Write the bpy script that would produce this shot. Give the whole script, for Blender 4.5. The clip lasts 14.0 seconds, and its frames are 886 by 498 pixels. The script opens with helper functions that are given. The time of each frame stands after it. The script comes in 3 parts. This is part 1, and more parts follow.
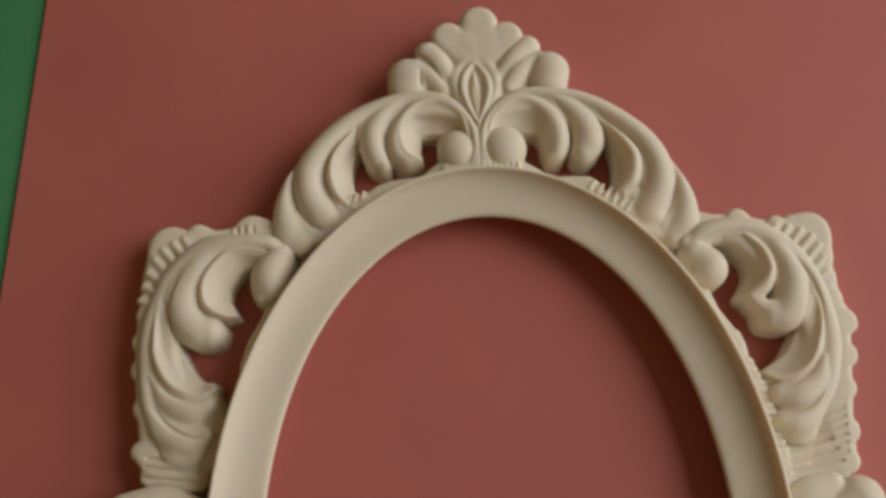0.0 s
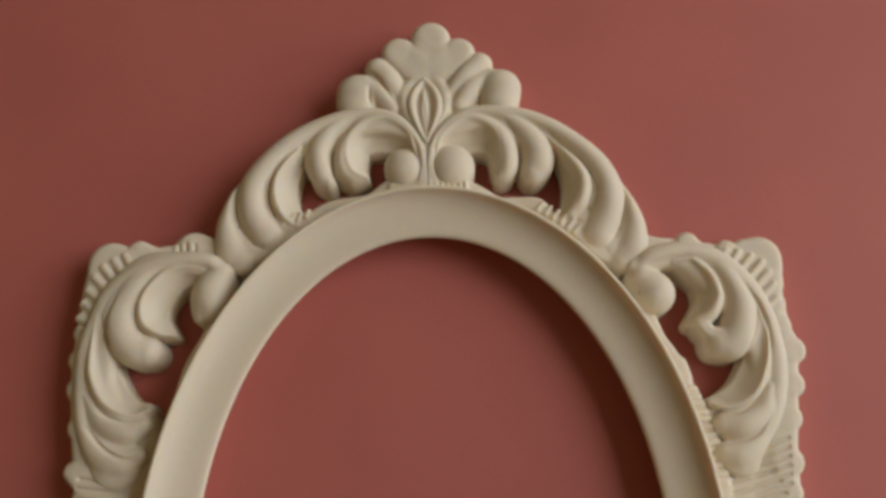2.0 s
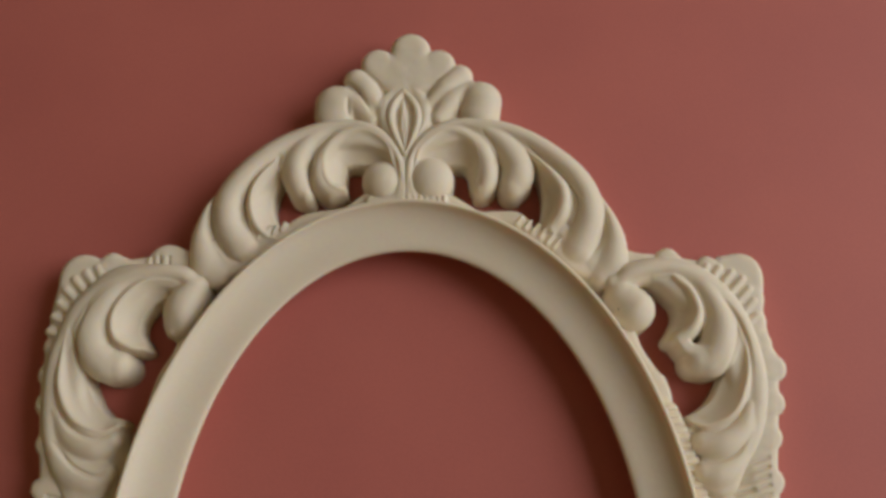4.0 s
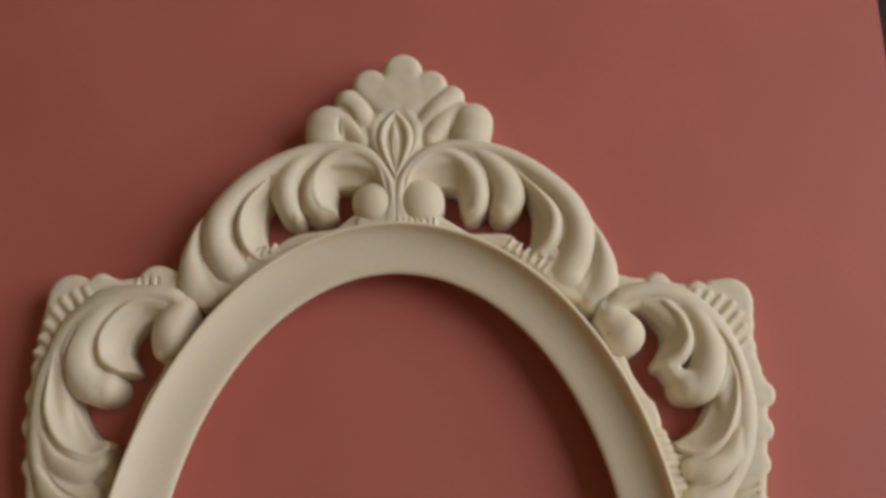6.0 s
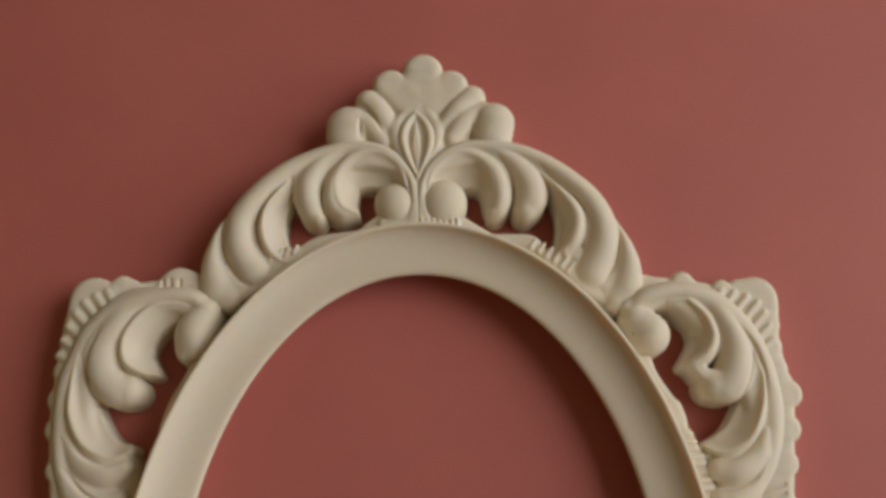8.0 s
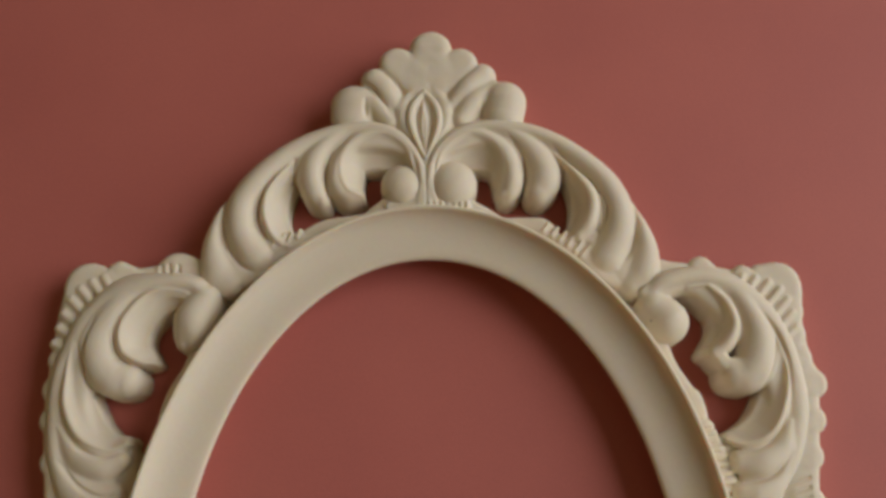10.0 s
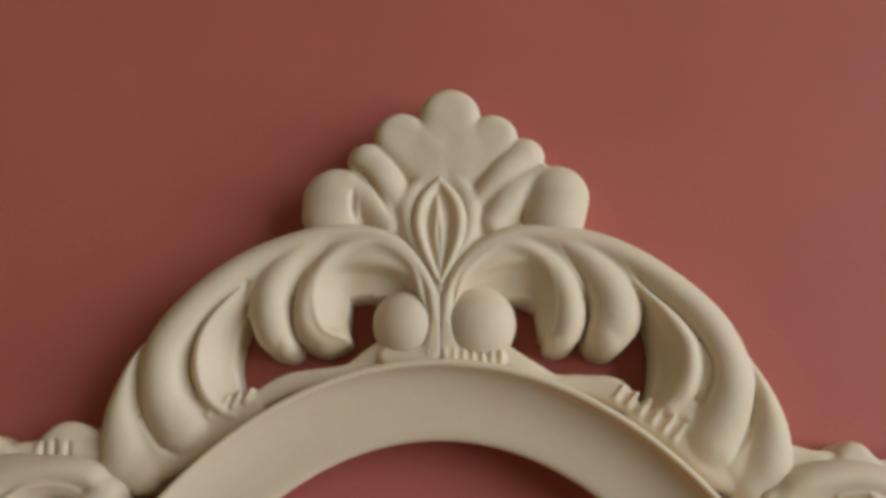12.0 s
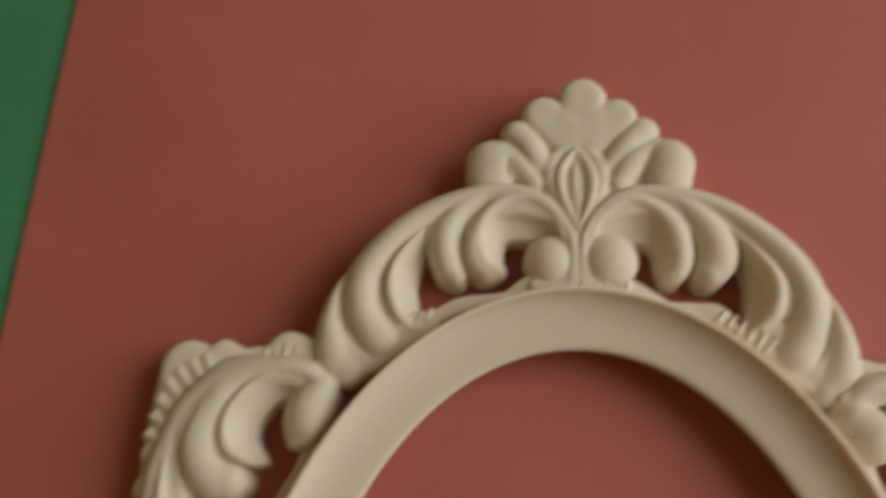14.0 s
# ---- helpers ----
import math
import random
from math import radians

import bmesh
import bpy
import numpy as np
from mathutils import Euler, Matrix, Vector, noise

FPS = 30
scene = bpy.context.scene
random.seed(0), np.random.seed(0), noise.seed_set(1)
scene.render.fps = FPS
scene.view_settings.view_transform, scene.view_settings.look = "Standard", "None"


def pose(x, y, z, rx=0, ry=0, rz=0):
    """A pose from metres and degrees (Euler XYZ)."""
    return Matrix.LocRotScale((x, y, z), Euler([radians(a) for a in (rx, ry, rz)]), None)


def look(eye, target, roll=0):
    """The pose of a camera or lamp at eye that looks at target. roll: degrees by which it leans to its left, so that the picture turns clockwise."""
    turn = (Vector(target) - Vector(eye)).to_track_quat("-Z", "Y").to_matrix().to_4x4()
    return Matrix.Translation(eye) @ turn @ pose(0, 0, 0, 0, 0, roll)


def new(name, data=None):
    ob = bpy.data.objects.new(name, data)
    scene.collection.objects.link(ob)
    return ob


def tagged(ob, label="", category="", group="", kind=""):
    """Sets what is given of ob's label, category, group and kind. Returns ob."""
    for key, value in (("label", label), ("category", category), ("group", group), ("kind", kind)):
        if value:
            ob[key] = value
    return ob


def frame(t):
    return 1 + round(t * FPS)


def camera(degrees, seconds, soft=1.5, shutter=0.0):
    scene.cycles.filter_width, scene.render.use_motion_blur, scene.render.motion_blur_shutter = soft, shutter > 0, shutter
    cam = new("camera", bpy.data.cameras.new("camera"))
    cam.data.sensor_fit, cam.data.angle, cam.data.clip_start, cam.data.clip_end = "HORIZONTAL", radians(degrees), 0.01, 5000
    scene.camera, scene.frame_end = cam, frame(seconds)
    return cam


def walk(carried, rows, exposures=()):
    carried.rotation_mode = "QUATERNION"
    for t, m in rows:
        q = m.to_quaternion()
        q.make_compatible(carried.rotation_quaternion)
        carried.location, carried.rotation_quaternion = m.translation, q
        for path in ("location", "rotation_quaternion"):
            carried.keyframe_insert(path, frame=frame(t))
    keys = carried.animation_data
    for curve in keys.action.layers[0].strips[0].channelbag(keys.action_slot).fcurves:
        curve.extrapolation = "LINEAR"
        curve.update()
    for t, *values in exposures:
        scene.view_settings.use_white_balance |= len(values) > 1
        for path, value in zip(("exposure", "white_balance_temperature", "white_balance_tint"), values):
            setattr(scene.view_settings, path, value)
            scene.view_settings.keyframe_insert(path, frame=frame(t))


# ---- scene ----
cam = camera(53.5, 14.0, soft=3.6, shutter=0.5)
METRES, EYE, TILT, LEAN, TURN = 0.3788, 0.4278, -72.5, 0.5, 0.0
ROWS = [
    (0.0, 0.0, 0.0, 0.0, 0.0, 0.0, -0.0),
    (0.5, 0.0187, 0.0265, 0.0184, 0.36, -0.18, -0.53),
    (1.0, 0.0344, 0.0184, 0.0183, 0.49, -0.1, -0.92),
    (1.5, 0.0579, 0.0169, 0.0189, 0.55, -0.03, -0.7),
    (2.0, 0.08, 0.0177, 0.0314, 0.39, -0.18, -0.82),
    (2.5, 0.0972, 0.0246, 0.0292, 0.21, -0.27, -1.03),
    (2.7, 0.0993, 0.0311, 0.0259, 0.17, -0.2, -1.06),
    (5.0, 0.0953, 0.0327, 0.0643, -0.35, 0.56, -1.35),
    (5.5, 0.1007, 0.0322, 0.0748, -0.35, 0.49, -1.44),
    (6.0, 0.1019, 0.0349, 0.068, -0.53, 0.41, -1.63),
    (6.5, 0.0976, 0.0393, 0.0565, -0.53, 0.13, -1.58),
    (7.0, 0.0916, 0.0386, 0.0549, -0.58, 0.07, -1.5),
    (7.5, 0.0831, 0.0365, 0.057, -0.5, 0.52, -1.4),
    (8.0, 0.0733, 0.0407, 0.0659, -0.49, 0.52, -1.31),
    (8.2, 0.0699, 0.0381, 0.0734, -0.46, 0.48, -1.3),
    (10.3, 0.0691, 0.1117, 0.0454, -0.12, 0.03, -1.25),
    (10.5, 0.0368, 0.1823, 0.0729, -0.09, -0.01, -1.24),
    (10.7, 0.016, 0.2432, 0.0841, 0.19, 0.13, -1.72),
    (11.0, 0.0268, 0.3301, 0.1265, 0.61, 0.35, -2.44),
    (11.2, 0.0421, 0.3584, 0.164, 0.61, 0.13, -2.73),
    (11.5, 0.0582, 0.4103, 0.1877, 0.6, -0.2, -3.16),
    (11.8, 0.0494, 0.4448, 0.1925, 0.73, -0.12, -2.55),
    (12.0, 0.0596, 0.4453, 0.1994, 0.82, -0.06, -2.14),
    (12.5, 0.0754, 0.4529, 0.209, -0.43, -0.54, -1.8),
    (13.0, 0.081, 0.456, 0.2117, -0.07, -0.08, -1.73),
    (13.2, 0.0762, 0.4358, 0.2011, 0.03, 0.2, -1.99),
    (13.5, 0.0545, 0.3547, 0.1783, 0.18, 0.63, -2.38),
    (13.6, 0.0457, 0.3134, 0.1825, 0.82, 0.61, -2.49),
    (13.8, 0.0128, 0.2681, 0.1702, 2.1, 0.58, -2.72),
    (14.0, -0.0398, 0.2387, 0.1319, 3.38, 0.55, -2.94),
]
walk(cam, [(t, pose(0, 0, EYE, TILT, LEAN, TURN) @ pose(METRES * x, METRES * y, METRES * z, 90 + pitch, roll, yaw)) for t, x, y, z, yaw, pitch, roll in ROWS])

# ---- light: a window in the wall to the right of the table ----
world = bpy.data.worlds.new("daylight")
scene.world = world
world.use_nodes = True
wn = world.node_tree.nodes
sky = wn.new("ShaderNodeTexSky")
sky.sky_type, sky.sun_disc, sky.sun_elevation, sky.sun_rotation = "NISHITA", False, radians(40), radians(200)
world.node_tree.links.new(sky.outputs[0], wn["Background"].inputs[0])
wn["Background"].inputs[1].default_value = 0.08

WINDOW_POWER = 40.8
window_light = new("window_light", bpy.data.lights.new("window_light", "AREA"))
window_light.data.shape, window_light.data.size, window_light.data.size_y = "RECTANGLE", 1.7, 1.7
window_light.data.energy, window_light.data.color = WINDOW_POWER, (0.95, 0.972, 1.0)
window_light.matrix_world = look((1.86, 0.46, 1.27), (0.0, 0.1, 0.0))


# ---- materials ----
def material(name, base, rough, vary=0.08, scale=6.0, bump=0.1, bump_scale=400.0, sheen=0.0, spec=0.4, second=None):
    """A surface with two scales of colour variation, a fine grain and a slow change of gloss."""
    m = bpy.data.materials.new(name)
    m.use_nodes = True
    n, l = m.node_tree.nodes, m.node_tree.links
    p = n["Principled BSDF"]
    co = n.new("ShaderNodeTexCoord")

    def noise_node(s, detail):
        t = n.new("ShaderNodeTexNoise")
        t.inputs["Scale"].default_value, t.inputs["Detail"].default_value = s, detail
        l.new(co.outputs["Object"], t.inputs["Vector"])
        return t
    slow, fine = noise_node(scale, 4), noise_node(bump_scale, 3)
    ramp = n.new("ShaderNodeValToRGB")
    other = second or [c * (1 - vary * 2) for c in base]
    ramp.color_ramp.elements[0].position, ramp.color_ramp.elements[1].position = 0.3, 0.7
    ramp.color_ramp.elements[0].color, ramp.color_ramp.elements[1].color = (*other, 1), (*base, 1)
    l.new(slow.outputs["Fac"], ramp.inputs[0])
    mix = n.new("ShaderNodeMix")
    mix.data_type, mix.blend_type = "RGBA", "OVERLAY"
    mix.inputs["Factor"].default_value = vary
    l.new(ramp.outputs[0], mix.inputs["A"])
    l.new(fine.outputs["Fac"], mix.inputs["B"])
    l.new(mix.outputs["Result"], p.inputs["Base Color"])
    rr = n.new("ShaderNodeMapRange")
    rr.inputs["To Min"].default_value, rr.inputs["To Max"].default_value = rough - 0.06, rough + 0.06
    l.new(slow.outputs["Fac"], rr.inputs["Value"])
    l.new(rr.outputs[0], p.inputs["Roughness"])
    p.inputs["Specular IOR Level"].default_value = spec
    p.inputs["Sheen Weight"].default_value = sheen
    b = n.new("ShaderNodeBump")
    b.inputs["Strength"].default_value, b.inputs["Distance"].default_value = bump, 0.0006
    l.new(fine.outputs["Fac"], b.inputs["Height"])
    l.new(b.outputs[0], p.inputs["Normal"])
    return m


RESIN = material("cream_resin", (0.785, 0.678, 0.522), 0.62, vary=0.05, scale=14, bump=0.12, bump_scale=500, second=(0.755, 0.645, 0.485))
# cast resin lets a little light through its surface
resin = RESIN.node_tree.nodes["Principled BSDF"]
resin.inputs["Subsurface Weight"].default_value, resin.inputs["Subsurface Scale"].default_value = 0.45, 0.004
resin.inputs["Subsurface Radius"].default_value = (1.0, 0.7, 0.35)
CARD = material("red_card", (0.515, 0.143, 0.110), 0.64, vary=0.10, scale=9, bump=0.12, bump_scale=900, second=(0.46, 0.123, 0.098), spec=0.4)
GREEN = material("green_table_cover", (0.075, 0.30, 0.12), 0.6, vary=0.10, scale=8, bump=0.15, bump_scale=300)
WALL = material("wall_paint", (0.60, 0.47, 0.27), 0.85, vary=0.04, scale=2, bump=0.2, bump_scale=120)
CEIL = material("ceiling_paint", (0.60, 0.49, 0.31), 0.9, vary=0.03, scale=2, bump=0.1, bump_scale=120)
BOARDS = material("dark_floor", (0.03, 0.021, 0.015), 0.5, vary=0.15, scale=3, bump=0.2, bump_scale=60)
SPECK = material("dark_speck", (0.09, 0.07, 0.05), 0.7)
WOOD = material("table_wood", (0.20, 0.11, 0.06), 0.5, vary=0.15, scale=5, bump=0.2, bump_scale=90)


# ---- mesh helpers ----
def box(bm, x0, y0, z0, x1, y1, z1, bevel=0.0):
    made = bmesh.ops.create_cube(bm, size=1.0, matrix=Matrix.Translation(((x0 + x1) / 2, (y0 + y1) / 2, (z0 + z1) / 2)) @ Matrix.Diagonal((x1 - x0, y1 - y0, z1 - z0, 1)))
    if bevel:
        edges = {e for v in made["verts"] for e in v.link_edges}
        bmesh.ops.bevel(bm, geom=list(edges), offset=bevel, segments=2, affect="EDGES")


def part(name, bm, mat, parent=None, label="", smooth=False):
    me = bpy.data.meshes.new(name)
    bm.to_mesh(me)
    bm.free()
    me.materials.append(mat)
    if smooth:
        me.shade_smooth()
    ob = new(name, me)
    ob.parent = parent
    return tagged(ob, label)


def boxes(name, sizes, mat, bevel=0.0):
    bm = bmesh.new()
    for s in sizes:
        box(bm, *s, bevel=bevel)
    return part(name, bm, mat)


# ---- the room ----
FLOOR = -0.7555
tagged(boxes("floor", [(-2.2, -2.0, FLOOR - 0.1, 1.9, 2.2, FLOOR)], BOARDS), "dark brown wooden floor of the room", "floor", kind="structure")
tagged(boxes("ceiling", [(-2.3, -2.1, 2.35, 2.1, 2.3, 2.45)], CEIL), "plain off-white painted ceiling of the room", "ceiling", kind="structure")
tagged(boxes("wall_north", [(-2.3, 2.2, FLOOR, 2.1, 2.3, 2.35)], WALL), "plain beige painted wall", "wall", kind="structure")
tagged(boxes("wall_south", [(-2.3, -2.1, FLOOR, 2.1, -2.0, 2.35)], WALL), "plain beige painted wall", "wall", kind="structure")
tagged(boxes("wall_west", [(-2.3, -2.0, FLOOR, -2.2, 2.2, 2.35)], WALL), "plain beige painted wall", "wall", kind="structure")
tagged(boxes("wall_east", [(1.9, -2.0, FLOOR, 2.1, -0.55, 2.35), (1.9, 1.45, FLOOR, 2.1, 2.2, 2.35), (1.9, -0.55, FLOOR, 2.1, 1.45, 0.40), (1.9, -0.55, 2.05, 2.1, 1.45, 2.35)], WALL),
       "plain beige wall with a window opening", "wall", kind="structure")

# ---- the table with its green top, and the red card on it ----
table = tagged(new("table"), "wooden table with a plain green cover on top", "table")
table.location = (-0.3, 0.1, FLOOR)
TX0, TX1, TY0, TY1 = -0.62, 0.5771, -0.55, 0.65


def table_box(name, mat, *s, bevel=0.002, label=""):
    bm = bmesh.new()
    box(bm, *s, bevel=bevel)
    return part(name, bm, mat, table, label)


table_box("tabletop", WOOD, TX0, TY0, 0.722, TX1, TY1, 0.7475)
table_box("cover", GREEN, TX0 - 0.002, TY0 - 0.002, 0.7475, TX1 + 0.002, TY1 + 0.002, 0.75, bevel=0.0008, label="smooth green table cover")
for lx in (TX0 + 0.03, TX1 - 0.09):
    for ly in (TY0 + 0.03, TY1 - 0.09):
        table_box("leg", WOOD, lx, ly, 0.0, lx + 0.06, ly + 0.06, 0.722, bevel=0.004)

card = boxes("red_card", [(-0.2289, -0.264, -0.0055, 0.2801, 0.403, -0.0035)], CARD, bevel=0.0004)
tagged(card, "large sheet of matt red card lying on the green table", "card")

# ---- the carved oval frame ----
CELL = 0.45
WALLS = 6.5
LIFT = 4.5
BASE = -3.5


def spline(pts, n):
    """A smooth curve through the points (columns are blended alike)."""
    p = np.array(pts, float)
    p = np.vstack([2 * p[0] - p[1], p, 2 * p[-1] - p[-2]])
    out = []
    for i in range(1, len(p) - 2):
        for u in np.linspace(0, 1, n, endpoint=False):
            a, b, c, d = p[i - 1:i + 3]
            out.append(0.5 * (2 * b + (c - a) * u + (2 * a - 5 * b + 4 * c - d) * u * u + (3 * b - a - 3 * c + d) * u ** 3))
    out.append(p[-2])
    return np.array(out)


class Relief:
    """A moulded relief in millimetres: tapered strokes (x, y, half width, height) laid over one another, with creases between."""

    def __init__(self):
        self.strokes, self.grooves = [], []

    def stroke(self, *pts):
        self.strokes.append((spline(pts, 9), 0))

    def pad(self, *pts):
        self.strokes.append((spline(pts, 9), 2))

    def scoop(self, *pts, side=1):
        self.strokes.append((spline(pts, 9), side))

    def groove(self, *pts, width=0.9, depth=1.9):
        self.grooves.append((spline([(x, y, width, depth * (0.15 if len(pts) > 2 and i in (0, len(pts) - 1) else 1)) for i, (x, y) in enumerate(pts)], 9), 0))

    def nearest(self, gx, gy, s):
        """Over a grid, the place across (0 centre, 1 edge) and along the stroke."""
        best = np.full(gx.shape, 1e9)
        rad, hgt, sgn = np.ones(gx.shape), np.zeros(gx.shape), np.ones(gx.shape)
        for a, b in zip(s[:-1], s[1:]):
            dx, dy = b[0] - a[0], b[1] - a[1]
            u = np.clip(((gx - a[0]) * dx + (gy - a[1]) * dy) / max(dx * dx + dy * dy, 1e-9), 0, 1)
            ox, oy = gx - a[0] - u * dx, gy - a[1] - u * dy
            r = np.maximum(a[2] + u * (b[2] - a[2]), 0.15)
            v = np.hypot(ox, oy) / r
            near = v < best
            best = np.where(near, v, best)
            rad, hgt = np.where(near, r, rad), np.where(near, a[3] + u * (b[3] - a[3]), hgt)
            sgn = np.where(near, np.sign(dx * oy - dy * ox), sgn)
        return best, rad, hgt, sgn

    def mesh(self, name, soft=0.5, lumps=0.05, smooth=1):
        box_ = np.array([(s[:, 0].min() - s[:, 2].max(), s[:, 1].min() - s[:, 2].max(), s[:, 0].max() + s[:, 2].max(), s[:, 1].max() + s[:, 2].max()) for s, _ in self.strokes])
        x0, y0, x1, y1 = box_[:, 0].min() - 2, box_[:, 1].min() - 2, box_[:, 2].max() + 2, box_[:, 3].max() + 2
        nx, ny = int((x1 - x0) / CELL) + 2, int((y1 - y0) / CELL) + 2
        gx, gy = np.meshgrid(x0 + CELL * np.arange(nx), y0 + CELL * np.arange(ny))
        z, f = np.zeros(gx.shape), np.full(gx.shape, -50.0)
        for (s, side), b in zip(self.strokes, box_):
            i0, i1 = int((b[0] - x0) / CELL) - 3, int((b[2] - x0) / CELL) + 4
            j0, j1 = int((b[1] - y0) / CELL) - 3, int((b[3] - y0) / CELL) + 4
            w = (slice(max(j0, 0), j1), slice(max(i0, 0), i1))
            v, r, h, g = self.nearest(gx[w], gy[w], s)
            inside = np.clip(1 - v ** 2, 0, 1)
            if side == 2:
                dome = np.clip(1 - v ** 5, 0, 1) ** 0.5
            elif side:
                t = v * g * side - 0.45
                dome = np.where(t > 0, np.clip(1 - (t / 0.55) ** 2, 0, 1) ** 0.5, np.clip(1 + t / 1.45, 0, 1) ** 1.6)
            else:
                dome = inside ** 0.5
            low = np.minimum(WALLS, 0.55 * h)
            hz = np.where(v < 1, low + (h - low) * dome, 0)
            old = z[w]
            top = np.maximum(old, hz)
            k = np.clip(1 - np.abs(old - hz) / (soft * 3), 0, 1)
            z[w] = top + np.where((old > 0) & (hz > 0), soft * 0.75 * k * k, 0)
            f[w] = np.maximum(f[w], (1 - v) * r)
        for s, _ in self.grooves:
            v, r, h, g = self.nearest(gx, gy, s)
            z -= h * np.exp(-(v * 1.3) ** 2) * (z > 2)
        inside = (f > 0).astype(float)
        for _ in range(smooth):  # the soft edges of a cast
            for axis in (0, 1):
                zs, ws = z * inside, inside
                zs = np.roll(zs, 1, axis) + 2 * zs + np.roll(zs, -1, axis)
                ws = np.roll(ws, 1, axis) + 2 * ws + np.roll(ws, -1, axis)
                z = np.where(inside > 0, zs / np.maximum(ws, 1e-9), z)
        z += lumps * (np.sin(gx * 0.43 + 1.3 * np.sin(gy * 0.31)) * np.sin(gy * 0.39 + 1.1 * np.sin(gx * 0.27))) * np.clip(f, 0, 1)
        # draw the rim of the grid onto the outline, so that it runs smoothly
        fy, fx = np.gradient(f, CELL)
        g2 = np.maximum(fx * fx + fy * fy, 0.2)
        out = f < 0
        step = np.clip(-f / g2, 0, 1.5 * CELL)
        px, py = np.where(out, gx + fx * step, gx), np.where(out, gy + fy * step, gy)
        z = np.where(out, BASE, z + LIFT)
        q = np.maximum.reduce([f[:-1, :-1], f[1:, :-1], f[:-1, 1:], f[1:, 1:]]) > 0
        idx = np.arange(nx * ny).reshape(ny, nx)
        faces = np.stack([idx[:-1, :-1][q], idx[:-1, 1:][q], idx[1:, 1:][q], idx[1:, :-1][q]], 1)
        used, inv = np.unique(faces, return_inverse=True)
        verts = np.stack([px.ravel()[used], py.ravel()[used], z.ravel()[used]], 1) / 1000
        me = bpy.data.meshes.new(name)
        me.from_pydata(verts.tolist(), [], inv.reshape(faces.shape).tolist())
        me.materials.append(RESIN)
        me.shade_smooth()
        return me


oval_frame = tagged(new("oval_frame"), "cream carved oval picture frame lying empty on red card", "picture frame")
oval_frame.matrix_world = pose(0.0216, -0.0100, 0.0004, 0, 0, 1.8)

# the oval moulding: a proud lip outside, a cove falling to the opening
LIP, OPENING = (0.1284, 0.1795), (0.1060, 0.1575)
SECTION = [(-0.09, 0.0), (-0.09, 17.4), (-0.075, 18.8), (-0.045, 19.4), (-0.01, 19.4), (0.015, 18.9), (0.035, 17.6), (0.07, 16.2), (0.12, 15.1), (0.20, 13.8), (0.32, 12.5), (0.46, 11.5), (0.62, 10.8), (0.80, 10.3), (0.92, 10.0), (0.975, 9.5), (1.0, 8.5), (0.985, 7.2), (0.80, 5.6), (0.55, 4.0), (0.50, 0.0)]
bm = bmesh.new()
TURNS = 240
rings = []
for i in range(TURNS):
    a = 2 * math.pi * i / TURNS
    rings.append([bm.verts.new(((LIP[0] + (OPENING[0] - LIP[0]) * u) * math.sin(a), (LIP[1] + (OPENING[1] - LIP[1]) * u) * math.cos(a), (h + LIFT if h else BASE) / 1000)) for u, h in SECTION])
for i in range(TURNS):
    for k in range(len(SECTION) - 1):
        bm.faces.new((rings[i][k], rings[i][k + 1], rings[(i + 1) % TURNS][k + 1], rings[(i + 1) % TURNS][k]))
bmesh.ops.recalc_face_normals(bm, faces=bm.faces)
part("oval_moulding", bm, RESIN, oval_frame, "smooth hollow oval moulding with a thin lip", smooth=True)

arch_left = Relief()
arch_left.pad((-3.1, 204.9, 2.2, 13.4), (-13.7, 214.2, 4.8, 13.7), (-28.3, 217.6, 6.3, 13.7), (-42.7, 214.3, 7.4, 13.4), (-54.0, 205.1, 6.9, 12.9), (-57.3, 197.9, 5.4, 11.8))
arch_left.pad((-53.7, 214.4, 4.8, 12.9), (-69.2, 203.3, 7.3, 12.5), (-80.2, 188.9, 9.3, 11.8), (-85.3, 173.2, 10.1, 11), (-88.5, 159.5, 9.6, 10.3), (-93.7, 151.2, 8.4, 9.9))
arch_left.pad((-100.0, 151.2, 5.8, 9), (-86.1, 151.2, 6.1, 9.5), (-71.7, 161.3, 6.5, 9), (-60.3, 167.3, 4.2, 7.8))
arch_left.stroke((-92.4, 147.9, 7.1, 11), (-97.0, 153.3, 8.0, 12.3), (-99.6, 164.4, 5.7, 12.9), (-98.9, 173.5, 3.7, 12.9), (-97.2, 181.3, 2.0, 11.8), (-95.1, 186.9, 0.9, 9.5))
arch_left.stroke((-80.4, 160.9, 8.3, 13.4), (-87.0, 172.3, 8.0, 15.7), (-86.6, 186.4, 7.8, 16.2), (-76.4, 201.0, 7.1, 16.2), (-61.9, 213.2, 6.1, 15.7), (-43.4, 221.3, 5.1, 15.5), (-27.1, 223.7, 4.0, 15.1), (-14.0, 218.9, 3.8, 15.1), (-4.8, 207.1, 3.3, 15.1), (-2.0, 194.7, 1.6, 13.4))
arch_left.scoop((-59.3, 210.0, 1.1, 13.0), (-65.9, 199.9, 4.1, 14.8), (-71.4, 190.1, 6.1, 15.2), (-72.7, 181.3, 6.5, 15.0), (-70.3, 172.7, 6.1, 13.8), (-65.4, 166.8, 3.7, 10.0), side=-1)
arch_left.stroke((-35.3, 223.1, 2.5, 14.0), (-46.6, 216.5, 5.1, 15.4), (-53.6, 207.4, 7.2, 16.0), (-54.9, 198.6, 7.1, 16.0), (-53.0, 191.3, 6.5, 15.0), (-50.0, 187.8, 4.4, 13.4))
